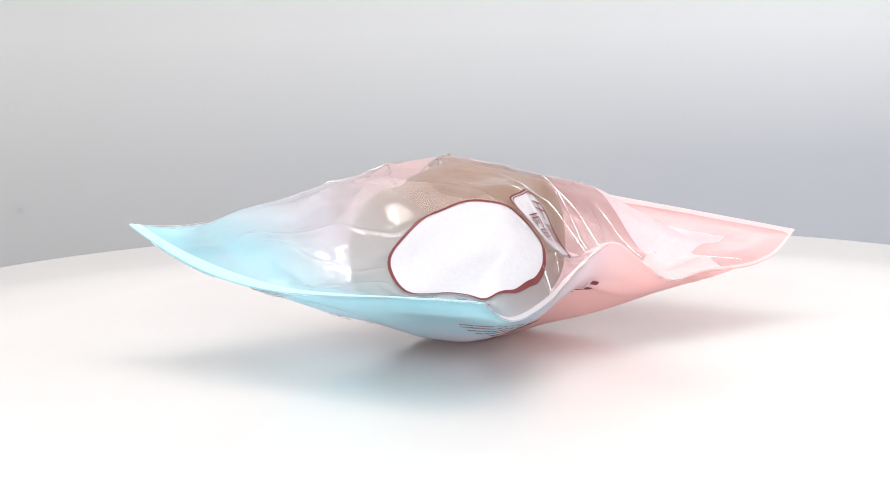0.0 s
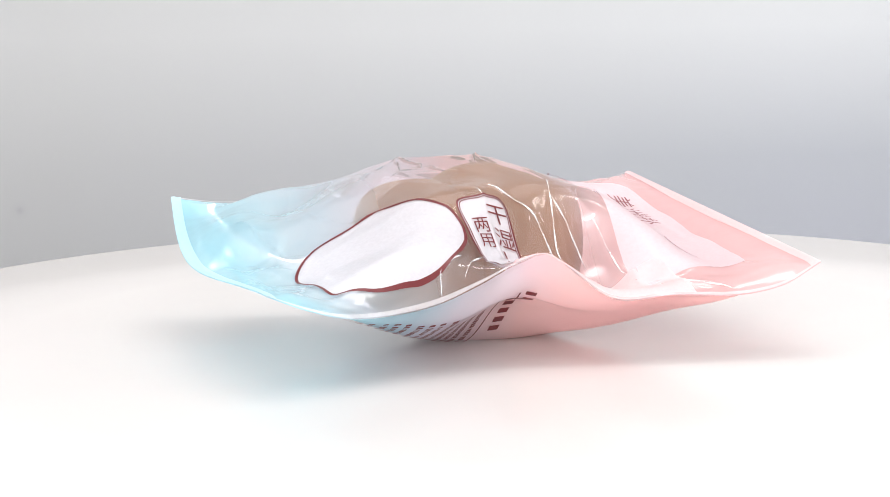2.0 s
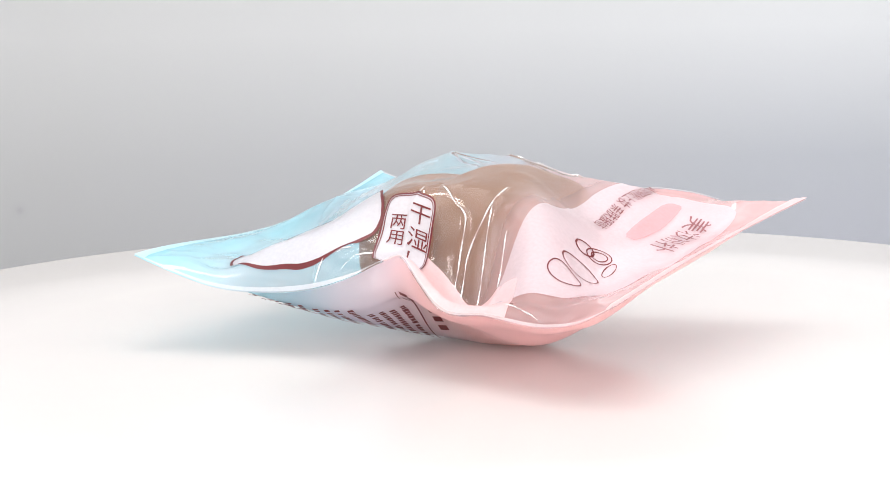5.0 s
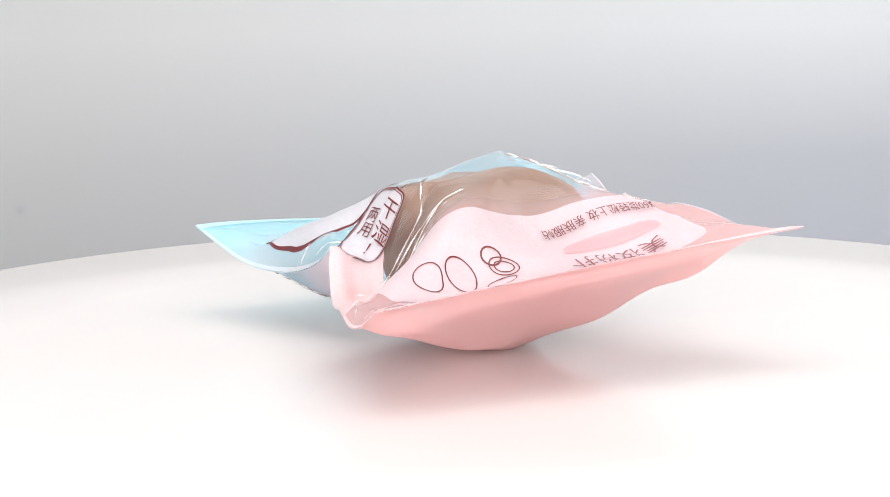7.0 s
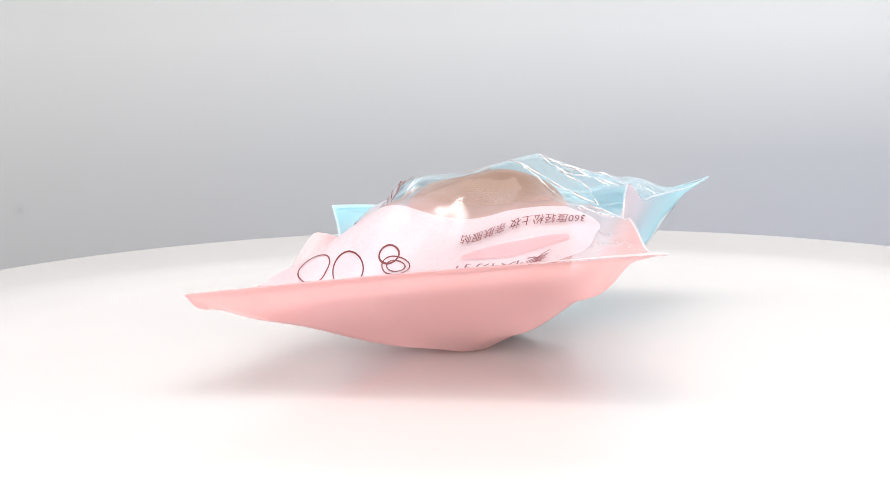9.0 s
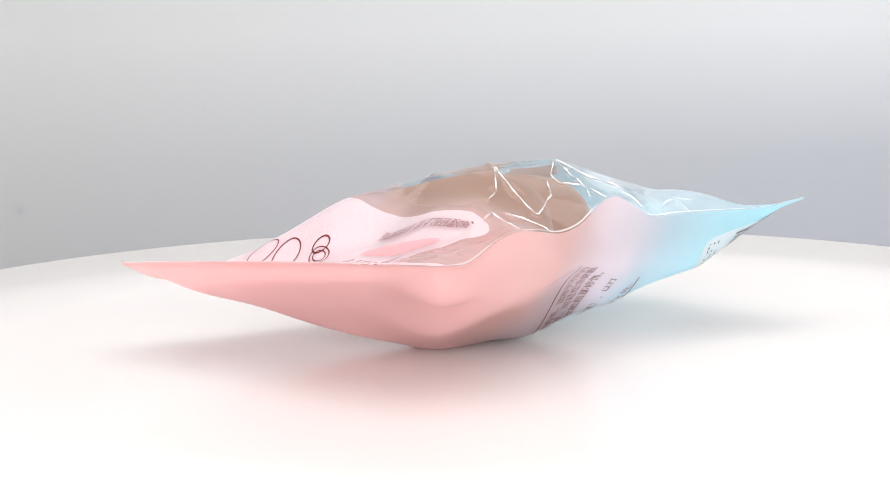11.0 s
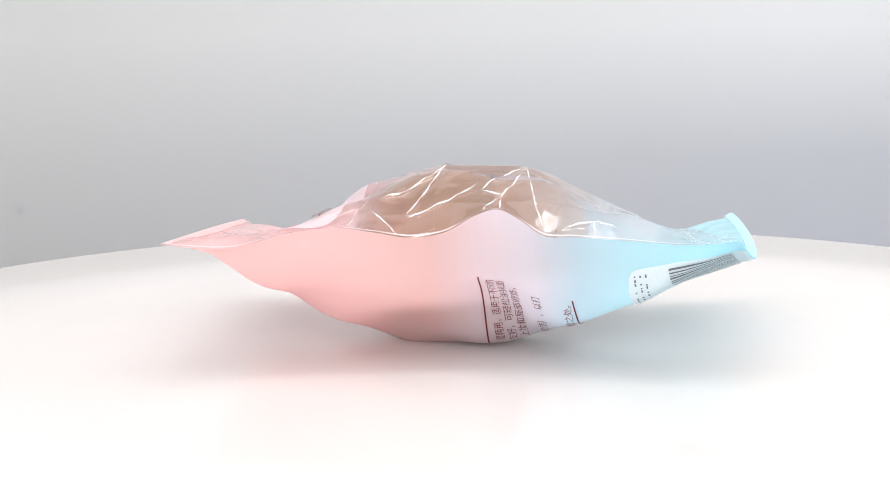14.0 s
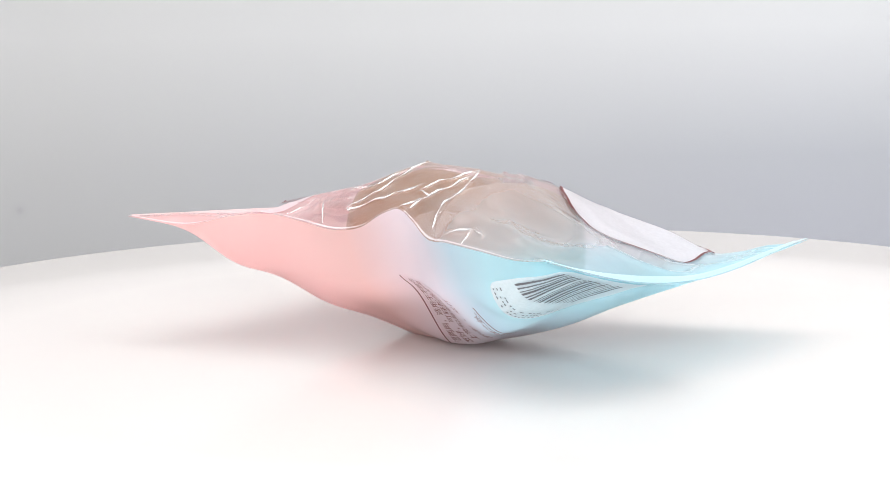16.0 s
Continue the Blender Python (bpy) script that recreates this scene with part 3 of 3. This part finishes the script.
# lilac panel on the pink end
panel = superellipse(0.0285, 0.0725, 8)
vs, fs = blob(lambda q: panel(q) * (1 + 0.015 * math.sin(3 * q)), 22, 120)
lilac_panel = lay("printed_panel", vs, fs, on_top, (0.0800, -0.0035), U, V, M_PANEL, top_film, 0.0, "pale lilac printed panel with writing and line drawings")
vs, fs = fitted("360度轻松上妆 亲肤服帖", 0.0550, 0.0066)
lay("slogan", vs, fs, on_top, (0.0640, 0.0340), NV, U, M_INK, lilac_panel, 0.0009)
vs, fs = blob(superellipse(0.0235, 0.0042, 5))
pill = lay("pink_bar", vs, fs, on_top, (0.0785, 0.0330), NV, U, M_PINKINK, lilac_panel, 0.0004, "rounded pink printed bar")
vs, fs = fitted("美妆粉扑", 0.044, 0.0120)
lay("product_title", vs, fs, on_top, (0.0945, 0.0280), NV, U, M_FAINT, lilac_panel, 0.0008)


def drawing(fn, u, v, turn=0.0, width=0.0006):
    c, s = math.cos(turn), math.sin(turn)
    vs, fs = ring(fn, width, 48)
    lay("line_drawing", vs, fs, on_top, (u, v), (-s, -c), (c, -s), M_INK, lilac_panel, 0.0002)


drawing(lambda q: 0.0066 * (1 + 0.20 * max(0.0, math.sin(q)) ** 6 + 0.18 * max(0.0, math.cos(q + 2.5)) ** 6 - 0.10 * max(0.0, math.cos(q + 3.3)) ** 8), 0.0810, -0.0560)
drawing(lambda q: 0.0068 * (1 + 0.24 * max(0.0, math.sin(q)) ** 5 - 0.03 * math.cos(2 * q)), 0.0800, -0.0405)
drawing(superellipse(0.0044, 0.0036, 2), 0.0735, -0.0235, width=0.0008)
drawing(superellipse(0.0066, 0.0040, 2), 0.0785, -0.0195, 0.3)
drawing(superellipse(0.0044, 0.0024, 2), 0.0785, -0.0195, 0.3)
drawing(superellipse(0.0072, 0.0018, 2), 0.0855, -0.0235, -0.1)

# the back print: rules, lines of writing, code box
LV = (0, 1)


def low_arc(u, v, w):
    """Arc length of the place of the lower film that is nearest to (v, w) at u."""
    i = int(round((u + 0.1226) / 0.2486 * (NS - 1)))
    return float(ARC[i, int(np.argmin((LOW[i, :, 1] - v) ** 2 + (LOW[i, :, 2] - w) ** 2))])


def low_line(name, vs, fs, u0, a0, u1, a1, mat, parent):
    """Lay a flat strip centred on the line between two places of the lower film."""
    l = math.hypot(u1 - u0, a1 - a0)
    ax = ((u1 - u0) / l, (a1 - a0) / l)
    return lay(name, vs, fs, on_low, ((u0 + u1) / 2, (a0 + a1) / 2), ax, (ax[1], -ax[0]), mat, parent, 0.0002)


for p, q in (((-0.0048, 0.0272, -0.0034), (-0.0060, 0.0600, 0.0324)), ((-0.0475, 0.0350, 0.0070), (-0.0468, 0.0586, 0.0228)), ((-0.0046, -0.0125, -0.0057), (-0.0006, -0.0640, 0.0253))):
    a0, a1 = low_arc(*p), low_arc(*q)
    vs, fs = bar(math.hypot(q[0] - p[0], a1 - a0), 0.0007, 30)
    low_line("rule", vs, fs, p[0], a0, q[0], a1, M_INK, bottom_film)
for body, height, p, q in (("湿两用，适用于不同的", 0.0044, (-0.0104, 0.0290, -0.0022), (-0.0108, 0.0590, 0.0314)),
                           ("友好，可轻松涂抹面", 0.0044, (-0.0160, 0.0281, -0.0024), (-0.0156, 0.0592, 0.0308)),
                           ("上妆和局部修饰，", 0.0044, (-0.0214, 0.0300, -0.0004), (-0.0210, 0.0582, 0.0280)),
                           ("（较佳），以打", 0.0040, (-0.0311, 0.0319, 0.0014), (-0.0305, 0.0585, 0.0241)),
                           ("可触之处。", 0.0040, (-0.0430, 0.0340, 0.0060), (-0.0437, 0.0553, 0.0199))):
    a0, a1 = low_arc(*p), low_arc(*q)
    vs, fs = fitted(body, math.hypot(q[0] - p[0], a1 - a0), height)
    low_line("line_of_writing", vs, fs, p[0], a0, q[0], a1, M_INK, bottom_film)
rng = random.Random(4)
for u, far, near in ((-0.0084, (-0.0440, 0.0160), (-0.0150, -0.0045)), (-0.0136, (-0.0450, 0.0140), (-0.0146, -0.0046)), (-0.0180, (-0.0480, 0.0130), (-0.0180, -0.0035)),
                     (-0.0228, (-0.0500, 0.0125), (-0.0210, -0.0022)), (-0.0282, (-0.0595, 0.0141), (-0.0286, 0.0004)), (-0.0345, (-0.0610, 0.0140), (-0.0350, 0.0025)),
                     (-0.0395, (-0.0620, 0.0140), (-0.0400, 0.0040)), (-0.0450, (-0.0631, 0.0141), (-0.0450, 0.0060)), (-0.0515, (-0.0660, 0.0150), (-0.0500, 0.0090)),
                     (-0.0570, (-0.0680, 0.0155), (-0.0480, 0.0095)), (-0.0625, (-0.0690, 0.0165), (-0.0480, 0.0110)), (-0.0690, (-0.0700, 0.0175), (-0.0500, 0.0130)), (-0.0750, (-0.0720, 0.0185), (-0.0520, 0.0150))):
    a, stop = low_arc(u, *far), low_arc(u, *near)
    while a < stop:
        w = rng.uniform(0.0013, 0.0021)
        vs, fs = bar(w, rng.uniform(0.0022, 0.0031), 2)
        low_line("writing_bar", vs, fs, u, a, u + 0.06 * w, a + w, M_INK, bottom_film)
        a += w + (0.0006 if rng.random() < 0.85 else 0.0016)
a = low_arc(0.0044, -0.0655, 0.0265)
for w in (0.0036, 0.0042, 0.0042, 0.0038, 0.0038, 0.0068, 0.0068, 0.0068, 0.0068):
    vs, fs = bar(w * 0.62, 0.0048, 3)
    low_line("name_bar", vs, fs, 0.0044, a, 0.0043, a + w, M_INK, bottom_film)
    a += w + 0.0006
box0, box1 = low_arc(-0.0800, 0.0400, 0.0180), low_arc(-0.0740, 0.0785, 0.0407)
vs, fs = blob(superellipse(0.0250, (box1 - box0) / 2, 9), 16, 96)
code_box = lay("code_box", vs, fs, on_low, (-0.0985, (box0 + box1) / 2), U, LV, M_BOXINK, bottom_film, 0.0, "pale printed box with a barcode")
x = box1 - 0.0030
while x > box0 + 0.010:
    w = rng.choice((0.0005, 0.0008, 0.0012))
    vs, fs = bar(0.026, w, 8)
    lay("barcode_bar", vs, fs, on_low, (-0.1040, x), U, LV, M_INK_GREY, code_box, 0.0003)
    x -= w + rng.choice((0.0011, 0.0017))
for k in range(3):
    x = box1 - 0.004
    while x > box0 + 0.004:
        w = rng.uniform(0.0008, 0.0018)
        vs, fs = bar(w, 0.0007, 2)
        lay("writing_bar", vs, fs, on_low, (-0.0765 - 0.0024 * k, x), LV, U, M_INK_GREY, code_box, 0.0003)
        x -= w + rng.choice((0.0008, 0.0014, 0.0030))

# ---- the welded seam round the pouch ----


def rim_strip(which, width):
    """A strip of the rim, width in plan units, lying a little over the upper film."""
    n = NS if which in "fb" else NT
    verts, faces = [], []
    for i in range(n):
        for j in range(4):
            d = width * j / 3
            if which in "fb":
                s, t = i / (n - 1), d / 0.17 if which == "f" else 1 - d / 0.17
            else:
                t, s = i / (n - 1), d / 0.245 if which == "l" else 1 - d / 0.245
            p = sample(GRID, s, t)
            ripple = 0.00025 * (j % 2) if which in "lr" else 0.0
            verts.append((p[0] * K, p[1] * K, (sample(Z_TOP, s, t) + LIFT) * K + 0.0004 + ripple))
    for i in range(n - 1):
        for j in range(3):
            a = i * 4 + j
            q = (a, a + 4, a + 5, a + 1)
            faces.append(q if which in "br" else q[::-1])
    return verts, faces


for which, width, tone in (("f", 0.0009, M_SEAM), ("b", 0.0009, M_SEAM), ("l", 0.0045, M_SEAM_BLUE), ("r", 0.0045, M_SEAM_PINK)):
    vs, fs = rim_strip(which, width)
    part("welded_seam", mesh_from("welded_seam", vs, fs, tone), pouch, "narrow frosted welded seam")

# the two films lie flat on one another inside the front seam, on the pink side
n, m = 60, 10
vs, fs = [], []
for i in range(n + 1):
    s = 0.475 + 0.30 * i / n
    wide = 0.033 * min(1.0, 3.2 * math.sin(math.pi * i / n) ** 0.8) * (1 - 0.35 * i / n)
    for j in range(m + 1):
        t = 0.004 + wide * j / m / 0.17
        p = sample(GRID, s, t)
        vs.append((p[0] * K, p[1] * K, (sample(Z_TOP, s, t) + LIFT) * K + 0.0005))
for i in range(n):
    for j in range(m):
        a = i * (m + 1) + j
        fs.append((a, a + m + 1, a + m + 2, a + 1))
part("seam_margin", mesh_from("seam_margin", vs, fs, M_MARGIN), pouch, "milky pink margin inside the welded seam")

# ---- the sponges in the pouch ----


def puff(label, centre, radii, seed):
    """A rounded, slightly drop-shaped flocked sponge with soft dents, squeezed between the films."""
    n, m = 96, 64
    verts, faces = [], []
    for j in range(m + 1):
        th = math.pi * j / m
        for i in range(n):
            a = 2 * math.pi * i / n
            p = Vector((math.sin(th) * math.cos(a), math.sin(th) * math.sin(a), math.cos(th)))
            r = 0.985 - 0.03 * abs(noise.noise(p * 1.3 + Vector((seed, 0, 0)))) - 0.012 * abs(noise.noise(p * 4 + Vector((0, seed, 0))))
            r /= (abs(p.x) ** 2.7 + abs(p.y) ** 2.7 + abs(p.z) ** 2.7) ** (1 / 2.7)
            u, v, w = (centre[k] + p[k] * r * radii[k] for k in range(3))
            st = plan_st(u, v)
            w = min(max(w, sample(Z_LOW, *st) + 0.0018), sample(Z_TOP, *st) - 0.0024)
            verts.append(((u - centre[0]) * K, (v - centre[1]) * K, (w - centre[2]) * K))
    for j in range(m):
        for i in range(n):
            a, b = j * n + i, j * n + (i + 1) % n
            faces.append((a, a + n, b + n, b))
    return tagged(new("powder_puff", mesh_from("powder_puff", verts, faces, M_PUFF)), label, "powder puff", "puffs in the pouch")


puffs = [puff("rounded brown flocked makeup sponge inside the clear pouch", *PUFFS[0], 1.0),
         puff("smaller brown flocked makeup sponge under the white patch", *PUFFS[1], 7.0)]


def motions():
    """Everything on the turntable turns clockwise with it at one even pace."""
    times = [i * 0.5 for i in range(33)]
    turns = [(t, pose(0, 0, 0, 0, 0, -(TURN_START + TURN_RATE * t))) for t in times]
    walk(turntable, turns)
    walk(pouch, turns)
    for ob, (c, r) in zip(puffs, PUFFS):
        at = Matrix.Translation((c[0] * K, c[1] * K, (c[2] + LIFT) * K))
        walk(ob, [(t, m @ at) for t, m in turns])


motions()
